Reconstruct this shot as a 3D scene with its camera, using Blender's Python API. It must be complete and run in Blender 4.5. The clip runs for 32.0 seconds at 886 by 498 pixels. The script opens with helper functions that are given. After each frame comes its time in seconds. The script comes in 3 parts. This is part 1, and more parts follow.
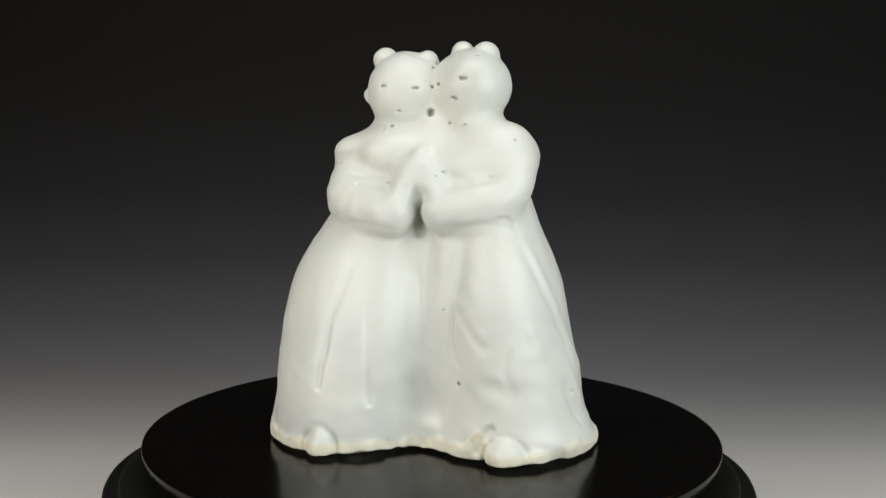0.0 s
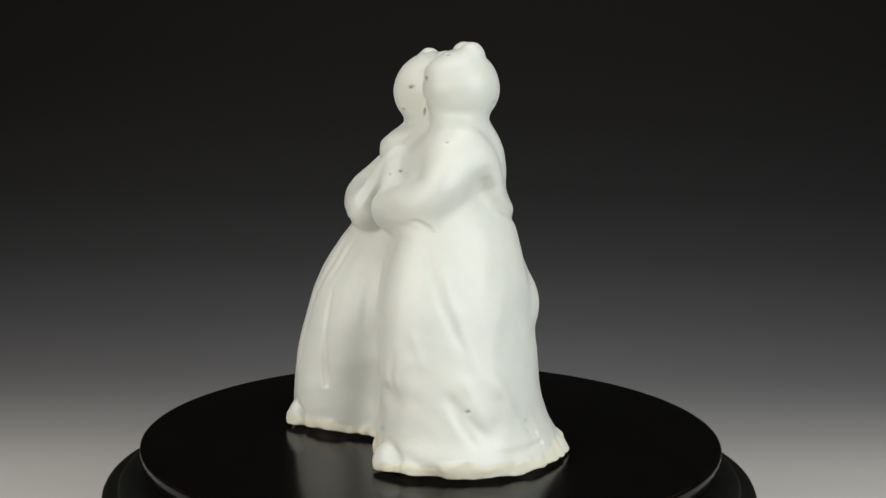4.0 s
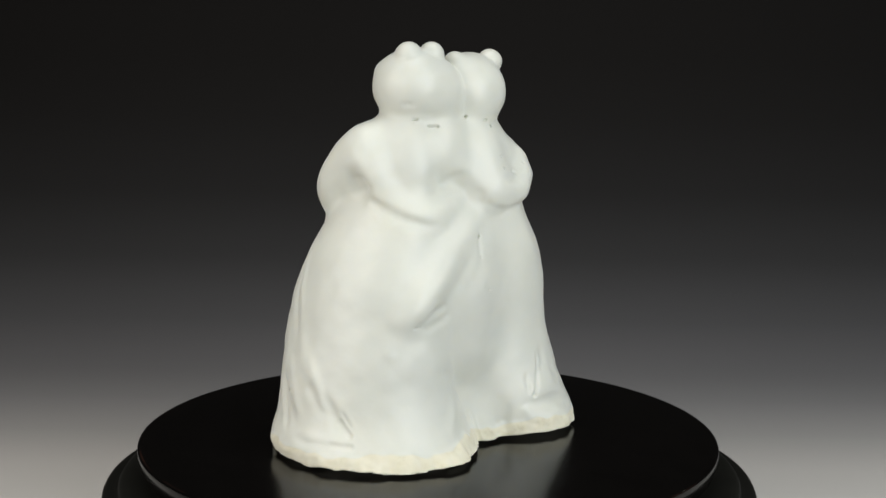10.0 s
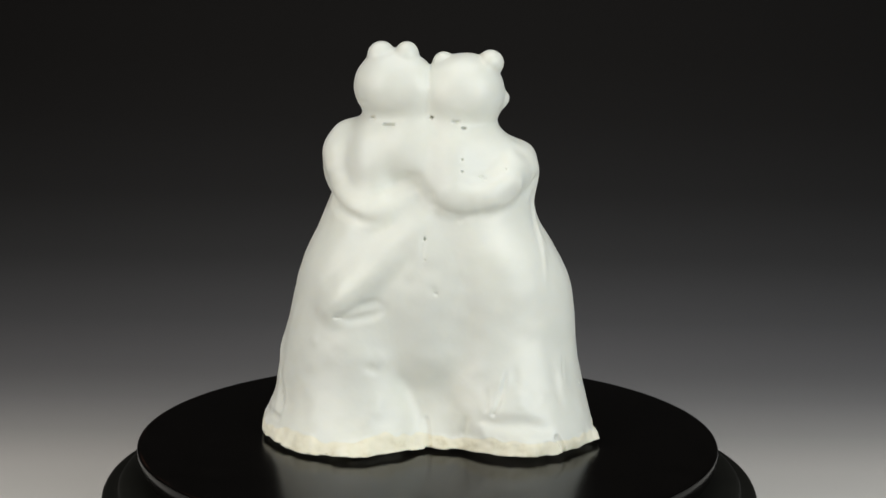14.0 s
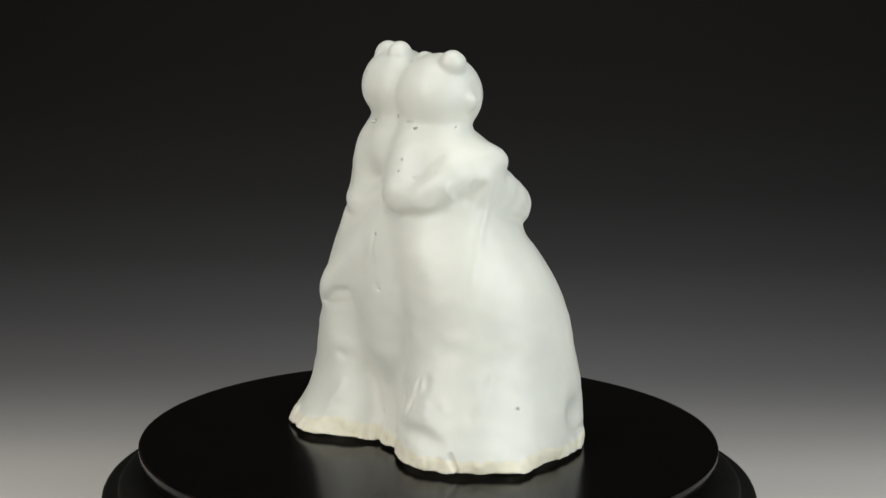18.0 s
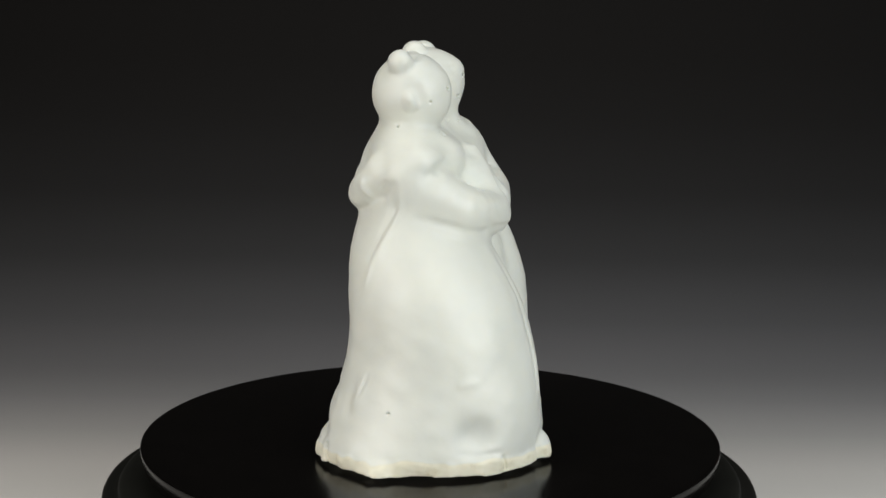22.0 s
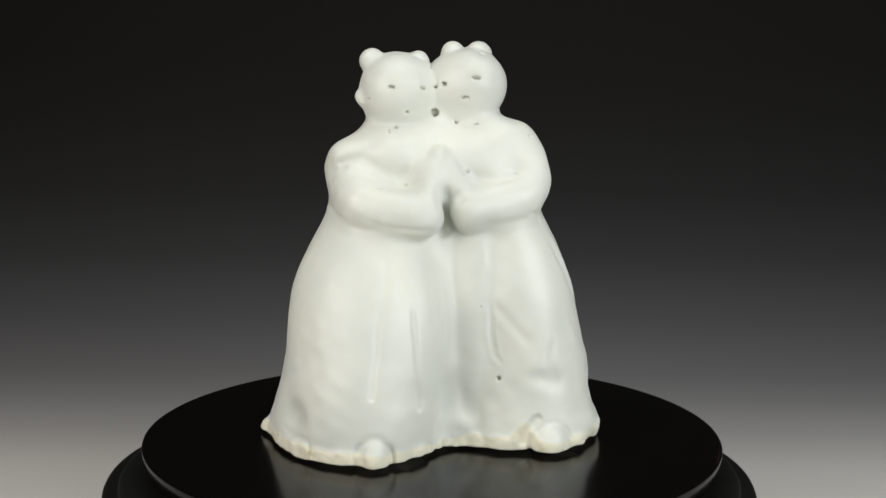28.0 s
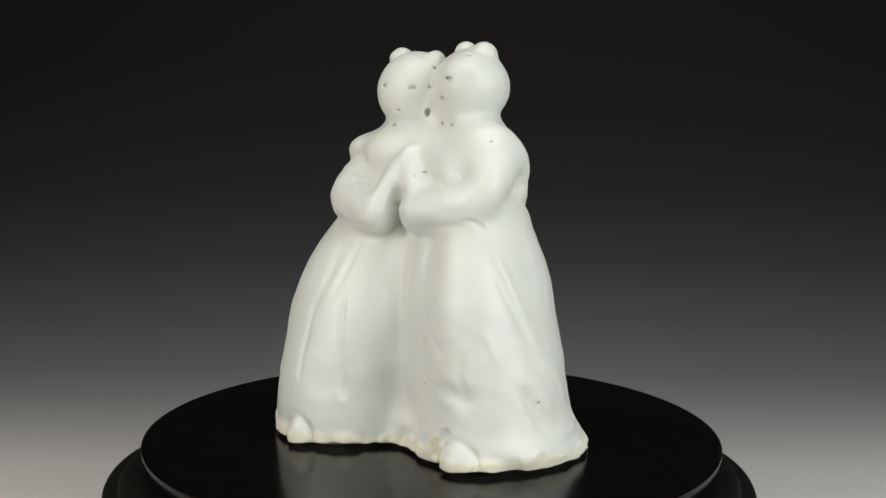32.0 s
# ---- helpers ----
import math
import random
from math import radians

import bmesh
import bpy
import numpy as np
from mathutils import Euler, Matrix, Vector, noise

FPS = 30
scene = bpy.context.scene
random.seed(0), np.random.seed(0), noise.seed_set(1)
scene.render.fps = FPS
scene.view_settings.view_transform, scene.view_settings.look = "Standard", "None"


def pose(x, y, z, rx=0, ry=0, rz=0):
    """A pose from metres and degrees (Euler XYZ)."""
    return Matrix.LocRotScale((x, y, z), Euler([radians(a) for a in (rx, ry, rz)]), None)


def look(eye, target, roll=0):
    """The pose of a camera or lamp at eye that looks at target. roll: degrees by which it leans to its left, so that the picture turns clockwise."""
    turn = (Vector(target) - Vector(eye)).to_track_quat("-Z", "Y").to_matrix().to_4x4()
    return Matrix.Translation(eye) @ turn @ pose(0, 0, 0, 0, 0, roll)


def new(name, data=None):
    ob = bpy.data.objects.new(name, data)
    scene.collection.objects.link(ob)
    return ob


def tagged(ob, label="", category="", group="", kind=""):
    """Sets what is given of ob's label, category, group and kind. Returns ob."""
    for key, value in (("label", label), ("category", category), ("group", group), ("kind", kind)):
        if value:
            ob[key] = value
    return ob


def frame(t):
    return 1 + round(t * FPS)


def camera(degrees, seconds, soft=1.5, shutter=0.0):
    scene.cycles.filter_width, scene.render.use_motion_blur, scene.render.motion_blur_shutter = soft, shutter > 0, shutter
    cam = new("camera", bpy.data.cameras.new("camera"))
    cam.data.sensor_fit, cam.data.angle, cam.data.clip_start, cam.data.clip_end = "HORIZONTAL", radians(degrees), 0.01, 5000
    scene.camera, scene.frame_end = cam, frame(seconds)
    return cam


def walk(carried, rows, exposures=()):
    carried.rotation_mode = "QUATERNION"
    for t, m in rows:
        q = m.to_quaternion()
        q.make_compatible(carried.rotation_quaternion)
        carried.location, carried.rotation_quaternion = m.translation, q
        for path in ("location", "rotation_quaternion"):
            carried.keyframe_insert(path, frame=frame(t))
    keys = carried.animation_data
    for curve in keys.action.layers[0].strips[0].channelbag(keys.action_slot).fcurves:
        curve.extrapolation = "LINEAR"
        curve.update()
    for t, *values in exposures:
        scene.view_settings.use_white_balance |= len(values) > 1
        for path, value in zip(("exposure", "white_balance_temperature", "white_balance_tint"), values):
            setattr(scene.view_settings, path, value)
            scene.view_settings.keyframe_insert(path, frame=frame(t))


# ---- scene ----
# The camera stands still on a tripod; the platter turns before it.
cam = camera(34.94, 32.0, soft=1.5)
EYE = (0.0088, -0.7168, 0.2123)
PAN, DOWN, LEAN = radians(-0.235), radians(9.103), 0.466
AIM = (EYE[0] + math.sin(PAN) * math.cos(DOWN), EYE[1] + math.cos(PAN) * math.cos(DOWN), EYE[2] - math.sin(DOWN))
walk(cam, [(0, look(EYE, AIM, LEAN)), (32, look(EYE, AIM, LEAN))])

# ---- light: a dim studio with three large softboxes ----
world = bpy.data.worlds.new("studio_air")
world.use_nodes = True
world.node_tree.nodes["Background"].inputs["Color"].default_value = (0.9, 0.95, 1.0, 1)
world.node_tree.nodes["Background"].inputs["Strength"].default_value = 0.02
scene.world = world


def softbox(name, eye, target, wide, high, watts, colour):
    data = bpy.data.lights.new(name, "AREA")
    data.shape, data.size, data.size_y, data.energy, data.color = "RECTANGLE", wide, high, watts, colour
    ob = new(name, data)
    ob.matrix_world = look(eye, target)
    return ob


softbox("softbox_left", (-1.0, -0.95, 0.56), (0.5, -0.38, 0.09), 1.2, 1.3, 15.4, (1.0, 0.964, 0.93))
softbox("softbox_right", (1.0, -0.98, 0.54), (0, 0, 0.09), 1.2, 1.3, 18.7, (0.948, 0.98, 1.0))
softbox("softbox_top", (0.0, -0.1, 1.2), (0, 0.0, 0.1), 0.9, 0.7, 4.8, (1.0, 1.0, 0.98))


# ---- materials ----
def material(name):
    mat = bpy.data.materials.new(name)
    mat.use_nodes = True
    nt = mat.node_tree
    bsdf = nt.nodes["Principled BSDF"]
    return mat, nt, bsdf


def noise_node(nt, scale, detail=3.0, rough=0.5, where="Object"):
    coord = nt.nodes.new("ShaderNodeTexCoord")
    tex = nt.nodes.new("ShaderNodeTexNoise")
    tex.inputs["Scale"].default_value, tex.inputs["Detail"].default_value, tex.inputs["Roughness"].default_value = scale, detail, rough
    nt.links.new(coord.outputs[where], tex.inputs["Vector"])
    return tex.outputs["Fac"]


def ramp(nt, fac, stops):
    node = nt.nodes.new("ShaderNodeValToRGB")
    el = node.color_ramp.elements
    while len(el) < len(stops):
        el.new(0.5)
    for e, (p, c) in zip(el, stops):
        e.position, e.color = p, (*(c if isinstance(c, tuple) else (c, c, c)), 1)
    nt.links.new(fac, node.inputs["Fac"])
    return node.outputs["Color"]


def mathed(nt, op, a, b=None, c=None):
    node = nt.nodes.new("ShaderNodeMath")
    node.operation = op
    for k, v in enumerate((a, b, c)):
        if v is None:
            continue
        if isinstance(v, (int, float)):
            node.inputs[k].default_value = v
        else:
            nt.links.new(v, node.inputs[k])
    return node.outputs[0]


def mixed(nt, fac, a, b):
    node = nt.nodes.new("ShaderNodeMix")
    node.data_type = "RGBA"
    nt.links.new(fac, node.inputs["Factor"])
    for sock, v in ((node.inputs[6], a), (node.inputs[7], b)):
        if isinstance(v, tuple):
            sock.default_value = (*v, 1)
        else:
            nt.links.new(v, sock)
    return node.outputs[2]


def bumped(nt, bsdf, height, strength, distance):
    node = nt.nodes.new("ShaderNodeBump")
    node.inputs["Strength"].default_value, node.inputs["Distance"].default_value = strength, distance
    nt.links.new(height, node.inputs["Height"])
    nt.links.new(node.outputs[0], bsdf.inputs["Normal"])


def glaze_material():
    """White tin glaze that stops short of the hem, where cream bisque clay shows."""
    mat, nt, bsdf = material("white_glaze_on_clay")
    cover = nt.nodes.new("ShaderNodeAttribute")
    cover.attribute_name = "glaze"
    glaze = cover.outputs["Fac"]
    white = ramp(nt, noise_node(nt, 38, 4.0), [(0.3, (0.71, 0.722, 0.642)), (0.5, (0.752, 0.762, 0.68)), (0.75, (0.785, 0.794, 0.715))])
    thin = ramp(nt, noise_node(nt, 21, 3.0, 0.55), [(0.36, 0.0), (0.62, 1.0)])
    white = mixed(nt, thin, (0.69, 0.705, 0.64), white)
    clay = ramp(nt, noise_node(nt, 110, 4.0, 0.55), [(0.25, (0.63, 0.585, 0.43)), (0.43, (0.765, 0.735, 0.58)), (0.8, (0.825, 0.798, 0.66))])
    nt.links.new(mixed(nt, glaze, clay, white), bsdf.inputs["Base Color"])
    nt.links.new(mathed(nt, "MULTIPLY_ADD", glaze, -0.52, 0.85), bsdf.inputs["Roughness"])
    nt.links.new(mathed(nt, "MULTIPLY_ADD", glaze, 0.30, 0.1), bsdf.inputs["Specular IOR Level"])
    # light sinks a little way into the glaze and the clay
    bsdf.inputs["Subsurface Weight"].default_value = 0.3
    bsdf.inputs["Subsurface Radius"].default_value = (1.0, 0.9, 0.75)
    bsdf.inputs["Subsurface Scale"].default_value = 0.0016
    h1 = mathed(nt, "MULTIPLY", noise_node(nt, 110, 2.0), 1.0)
    h2 = mathed(nt, "MULTIPLY", noise_node(nt, 420, 3.0), mathed(nt, "MULTIPLY", mathed(nt, "SUBTRACT", 1.0, glaze), 0.35))
    bumped(nt, bsdf, mathed(nt, "ADD", mathed(nt, "ADD", h1, h2), mathed(nt, "MULTIPLY", glaze, 0.6)), 0.22, 0.0010)
    return mat


def lacquer_material(name, base, rough, gloss, rim=0.0):
    """Black lacquer over wood; along a rim of that radius it is rubbed through to red-brown in places."""
    mat, nt, bsdf = material(name)
    colour = ramp(nt, noise_node(nt, 60, 5.0, 0.6), [(0.3, base), (0.7, tuple(1.5 * c for c in base))])
    if rim:
        coord = nt.nodes.new("ShaderNodeTexCoord")
        sep = nt.nodes.new("ShaderNodeSeparateXYZ")
        nt.links.new(coord.outputs["Object"], sep.inputs[0])
        far = mathed(nt, "SQRT", mathed(nt, "ADD", mathed(nt, "MULTIPLY", sep.outputs[0], sep.outputs[0]), mathed(nt, "MULTIPLY", sep.outputs[1], sep.outputs[1])))
        edge = mathed(nt, "SUBTRACT", 1.0, mathed(nt, "MULTIPLY", mathed(nt, "ABSOLUTE", mathed(nt, "SUBTRACT", far, rim)), 1400.0))
        high = mathed(nt, "MULTIPLY_ADD", sep.outputs[2], 450.0, 1.0)
        worn = mathed(nt, "MULTIPLY", mathed(nt, "MULTIPLY", edge, high), ramp(nt, noise_node(nt, 35, 4.0), [(0.48, 0.0), (0.72, 1.0)]))
        worn.node.use_clamp = True
        edge.node.use_clamp = True
        high.node.use_clamp = True
        colour = mixed(nt, worn, colour, (0.030, 0.013, 0.009))
    nt.links.new(colour, bsdf.inputs["Base Color"])
    smudge = noise_node(nt, 14, 4.0, 0.55)
    nt.links.new(mathed(nt, "MULTIPLY_ADD", smudge, 0.12, rough - 0.06), bsdf.inputs["Roughness"])
    bsdf.inputs["Specular IOR Level"].default_value = gloss
    bumped(nt, bsdf, noise_node(nt, 400, 3.0), 0.05, 0.0003)
    return mat


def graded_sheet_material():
    """A studio sheet whose base colour runs from pale grey at its foot to black at its head, along its own length."""
    mat, nt, bsdf = material("pale_to_black_sheet")
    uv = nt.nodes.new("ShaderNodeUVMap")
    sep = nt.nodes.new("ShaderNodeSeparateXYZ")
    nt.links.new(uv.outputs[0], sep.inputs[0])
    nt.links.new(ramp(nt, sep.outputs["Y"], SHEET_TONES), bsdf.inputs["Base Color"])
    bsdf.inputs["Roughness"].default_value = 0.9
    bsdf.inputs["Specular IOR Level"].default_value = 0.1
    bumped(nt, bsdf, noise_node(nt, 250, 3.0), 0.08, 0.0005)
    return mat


def plaster_material():
    mat, nt, bsdf = material("dark_studio_paint")
    nt.links.new(ramp(nt, noise_node(nt, 4, 5.0), [(0.3, 0.028), (0.7, 0.036)]), bsdf.inputs["Base Color"])
    bsdf.inputs["Roughness"].default_value = 0.8
    bumped(nt, bsdf, noise_node(nt, 90, 3.0), 0.1, 0.001)
    return mat


# base colours along the sheet's length, darker towards its head
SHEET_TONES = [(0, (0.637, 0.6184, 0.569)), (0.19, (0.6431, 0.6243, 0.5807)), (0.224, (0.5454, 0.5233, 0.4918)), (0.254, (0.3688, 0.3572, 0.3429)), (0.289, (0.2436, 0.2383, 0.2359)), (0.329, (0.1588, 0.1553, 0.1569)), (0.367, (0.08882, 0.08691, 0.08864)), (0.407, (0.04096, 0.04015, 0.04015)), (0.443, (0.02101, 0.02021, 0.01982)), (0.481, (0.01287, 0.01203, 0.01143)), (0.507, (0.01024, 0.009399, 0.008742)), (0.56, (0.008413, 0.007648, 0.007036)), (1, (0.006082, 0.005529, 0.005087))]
GLAZE = glaze_material()
BLACK = lacquer_material("black_lacquer", (0.0026, 0.0023, 0.0021), 0.17, 0.19, 0.1497)
BASE_BLACK = lacquer_material("black_lacquer_worn", (0.0075, 0.0075, 0.006), 0.46, 0.25)
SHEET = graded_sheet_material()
PAINT = plaster_material()


import functools

# ---- the figurine's form: a field of soft blended shapes, metres, z = 0 on the platter ----
# stacked oval sections of each dress and bust: z, centre x, centre y, half width, half depth (mm), turn (degrees)
SECTIONS_A = [(0.0, -40.8, 6.6, 41.3, 55.7, -6.4),
    (8.0, -41.3, 6.3, 41.8, 55.1, -4.3),
    (20.0, -39.7, 4.3, 41.6, 53.2, -8.5),
    (35.0, -37.4, 1.8, 41.7, 50.0, -10.3),
    (50.0, -35.0, 0.4, 42.2, 47.2, -8.4),
    (67.0, -32.2, 1.2, 42.9, 44.5, -3.6),
    (83.0, -29.0, 4.0, 41.9, 41.7, 1.6),
    (100.0, -24.4, 7.9, 38.1, 36.2, 5.1),
    (115.0, -19.9, 10.7, 32.7, 29.9, 4.6),
    (131.0, -18.4, 13.8, 27.9, 24.1, 0.8),
    (146.0, -17.2, 15.4, 22.5, 19.3, -2.5),
    (156.0, -16.2, 15.3, 18.3, 16.1, -3.4),
    (164.0, -14.9, 13.9, 14.6, 12.9, -2.5),
    (173.0, -13.8, 13.0, 10.9, 10.2, -0.3)]
SECTIONS_B = [(0.0, 40.7, -7.9, 45.1, 51.5, 5.6),
    (8.0, 41.1, -11.9, 43.1, 50.5, 12.7),
    (20.0, 39.1, -13.8, 39.6, 47.2, 14.0),
    (35.0, 38.4, -15.4, 37.1, 44.5, 10.9),
    (50.0, 38.2, -16.1, 35.2, 43.4, 4.0),
    (67.0, 37.2, -16.6, 32.7, 41.5, -3.1),
    (83.0, 36.2, -16.0, 29.9, 39.5, -6.0),
    (100.0, 34.5, -13.8, 26.3, 35.4, -4.3),
    (115.0, 31.4, -10.9, 22.7, 30.1, -2.0),
    (131.0, 28.9, -7.2, 19.8, 25.6, -0.0),
    (146.0, 27.8, -3.7, 18.5, 21.7, 0.2),
    (156.0, 26.0, -2.7, 16.7, 18.4, 0.1),
    (164.0, 23.3, -2.7, 14.1, 15.5, 0.1),
    (173.0, 20.5, -2.1, 11.0, 12.1, -0.1)]
SECTIONS_C = [(0.0, -1.2, 1.7, 22.9, 36.6, 0.3),
    (20.0, -1.5, -1.5, 24.5, 32.8, 0.6),
    (50.0, 0.0, 1.0, 25.0, 34.0, 0.0),
    (83.0, 1.0, 2.5, 22.0, 31.0, 0.0),
    (105.0, 1.7, 0.8, 19.0, 28.8, 0.0),
    (125.0, 3.0, 3.0, 18.0, 22.5, 15.0),
    (145.0, 4.5, 6.0, 18.5, 19.0, 20.0),
    (156.0, 4.5, 6.8, 16.5, 16.5, 25.0),
    (168.0, 4.5, 7.2, 13.5, 13.5, 29.8),
    (178.0, 4.5, 7.6, 11.5, 12.0, 30.0)]
# rounded masses: centre, half axes (mm), blend (mm)
MASSES = [((-13.2, 13.4, 179.2), (18.1, 18.8, 18.7), 3.5),
    ((21.2, -0.5, 181.2), (18.8, 19.8, 18.8), 3.5),
    ((-24.6, 19.9, 193.2), (6.6, 6.4, 6.4), 1.5),
    ((-2.9, 11.2, 192.5), (5.8, 6.0, 6.2), 1.5),
    ((15.3, 7.4, 196.7), (6.0, 6.4, 6.6), 1.5),
    ((26.8, 0.9, 196.0), (7.2, 7.2, 7.4), 1.5),
    ((-33.5, 12.4, 146.9), (16.8, 11.6, 8.7), 7.0),
    ((39.7, -17.2, 144.5), (12.8, 14.5, 12.2), 8.0)]
# arms, hands, sash: points with radius (mm), blend (mm)
FRONT_ARMS = [([(-38.5, 18.5, 138.1, 11.6), (-40.3, -5.9, 122.9, 12.6), (-24.0, -22.7, 119.2, 10.8), (-17.7, -27.5, 119.8, 9.2)], 7.0),
    ([(33.7, -15.4, 149.3, 15.0), (40.8, -29.2, 138.4, 10.1), (35.2, -34.3, 128.8, 10.2), (23.1, -33.4, 123.7, 12.0), (5.8, -33.4, 121.2, 9.0)], 7.0),
    ([(-18.5, -28.5, 116.5, 7.2), (-15.5, -27.0, 127.0, 5.2), (-10.0, -23.0, 139.0, 4.6), (-5.6, -18.5, 147.0, 3.6)], 4.5),
    ([(4.5, -31.8, 118.0, 7.6), (2.5, -30.0, 127.0, 6.0), (-1.5, -24.5, 138.0, 5.0), (-4.6, -19.0, 147.0, 3.6)], 4.5)]
BACK_ARMS = [([(11.0, 15.0, 150.0, 8.0), (8.5, 18.5, 142.0, 8.6), (3.5, 23.4, 133.0, 9.0), (-4.0, 30.5, 126.9, 9.0), (-23.2, 35.9, 130.5, 8.9), (-31.9, 30.1, 139.7, 8.6)], 4.0),
    ([(41.1, -16.3, 153.1, 8.1), (45.0, -9.5, 143.1, 8.8), (41.1, 1.2, 124.6, 7.2), (35.8, 9.7, 119.7, 7.7), (27.2, 15.2, 119.9, 8.4), (17.0, 17.0, 126.0, 7.0)], 5.0),
    ([(12.0, 22.0, 113.0, 6.5), (25.0, 22.0, 101.0, 6.6), (36.4, 21.2, 90.0, 6.6), (46.5, 19.4, 80.5, 6.2), (53.0, 15.0, 72.0, 5.0)], 8.0),
    ([(-23.5, 19.5, 192.0, 3.5), (-13.5, 14.0, 193.0, 3.5), (-3.5, 11.5, 191.8, 3.5)], 2.0),
    ([(16.0, 7.0, 195.0, 4.0), (26.0, 1.5, 194.5, 4.0)], 2.0),
    ([(-31.3, 15.5, 178.3, 2.0), (-32.4, 16.3, 175.5, 2.5), (-31.2, 16.0, 172.8, 2.2)], 2.5),
    ([(-5.1, 16.4, 160.5, 8.2), (-4.2, 23.1, 149.9, 9.1), (-4.1, 26.5, 142.3, 9.6), (-5.0, 30.9, 132.3, 8.8)], 8.0)]
ARM_SHAPES = FRONT_ARMS + BACK_ARMS
CHESTS = [((-14.5, 0.5, 146.0), (21.0, 14.5, 13.0), 8.0), ((-22.0, -2.5, 131.0), (18.0, 11.5, 9.0), 5.0), ((6.0, -10.5, 139.5), (16.0, 13.0, 15.0), 10.0), ((24.0, -15.5, 141.0), (18.0, 16.0, 15.0), 9.0),
    ((20.5, -11.0, 188.5), (11.0, 8.0, 6.5), 3.0), ((-15.5, 11.5, 177.5), (18.3, 18.8, 18.0), 4.0), ((4.0, -20.5, 131.5), (9.5, 8.5, 9.0), 4.0), ((-6.5, -20.5, 131.5), (9.0, 8.0, 11.0), 4.0), ((15.0, 13.5, 151.0), (11.0, 9.5, 14.0), 9.0),
    ((8.0, 13.0, 82.0), (27.0, 21.5, 48.0), 12.0), ((13.0, -23.0, 62.0), (18.0, 19.5, 62.0), 3.5), ((-12.5, -17.0, 136.0), (8.0, 8.0, 10.0), 5.0), ((-28.0, 20.0, 144.0), (14.5, 13.0, 9.0), 8.0)]
# the backs of the two heads, where the hair meets: centre, half axes (mm)
HAIR = [((-6.0, 13.2, 177.5), (15.0, 17.0, 18.0)), ((13.5, 5.4, 178.5), (15.0, 17.0, 18.0))]
FLARES = [((-70.5, 36.0, 1.0), (9.0, 9.0, 5.5), 6.0), ((46.0, -56.0, 2.0), (9.0, 7.0, 6.0), 6.0), ((47.0, 37.0, 1.0), (9.0, 8.0, 5.5), 6.0)]
FEET = [((-53.2, -43.0, 4.5), (7.0, 8.4, 11.2), 1.5), ((36.9, -59.6, 4.5), (9.0, 8.2, 9.8), 1.5)]
# folds pressed into the clay: points, half width, depth, raised edge (mm)
SKIRT_FRONT_FOLDS_A = [([(-48.3, -37.6, 73.7), (-51.3, -42.5, 54.9), (-53.7, -43.8, 43.8), (-54.8, -44.7, 35.1)], 1.2, 1.5, 0.0),
    ([(-31.0, -38.5, 81.1), (-31.2, -43.7, 65.2), (-31.1, -46.2, 51.7), (-30.5, -46.7, 37.6), (-29.7, -46.3, 27.8)], 1.3, 2.0, 0.0),
    ([(-30.8, -46.6, 44.7), (-30.2, -46.6, 34.7), (-29.7, -46.3, 28.4)], 2.4, 0.9, 0.0),
    ([(-35.5, -24.3, 103.6), (-41.3, -32.6, 88.6), (-47.4, -38.0, 73.5), (-50.8, -40.3, 63.2)], 2.2, 0.43, 0.08),
    ([(-28.1, -25.4, 106.1), (-31.8, -31.9, 93.3), (-35.2, -37.1, 83.3)], 1.6, 0.5, 0.08),
    ([(-38.1, -21.7, 106.5), (-42.0, -30.8, 90.9), (-44.9, -38.3, 75.3)], 2.5, 0.35, 0.1),
    ([(-17.6, -26.7, 101.8), (-17.2, -36.8, 80.9), (-17.7, -41.7, 59.2)], 3.0, 0.36, 0.08)]
SKIRT_FRONT_FOLDS_B = [([(-11.3, -30.5, 91.1), (-10.2, -36.5, 69.6), (-10.9, -37.7, 52.7)], 2.2, 0.43, 0.08),
    ([(10.0, -42.1, 78.0), (11.2, -43.6, 68.6), (11.0, -43.7, 60.1), (12.7, -45.1, 49.3), (16.0, -48.9, 43.7)], 1.2, 1.0, 0.2),
    ([(10.7, -42.4, 78.2), (15.6, -48.3, 69.8), (22.2, -54.2, 60.5), (29.7, -57.8, 53.6)], 2.4, 0.5, 0.1),
    ([(10.1, -37.3, 103.0), (9.1, -39.2, 93.7)], 1.2, -0.5, 0.0),
    ([(34.1, -58.9, 38.6), (39.5, -59.6, 36.0)], 4.0, 0.58, 0.0),
    ([(-45.6, -33.2, 84.9), (-50.0, -39.3, 67.1), (-54.0, -43.7, 43.8), (-56.3, -44.6, 30.6)], 3.0, 0.3, 0.0),
    ([(-30.9, -31.9, 93.6), (-39.2, -40.5, 73.6)], 2.0, 0.3, 0.0),
    ([(-78.0, -2.4, 45.1), (-77.2, -9.4, 46.0)], 2.5, -0.36, 0.0)]
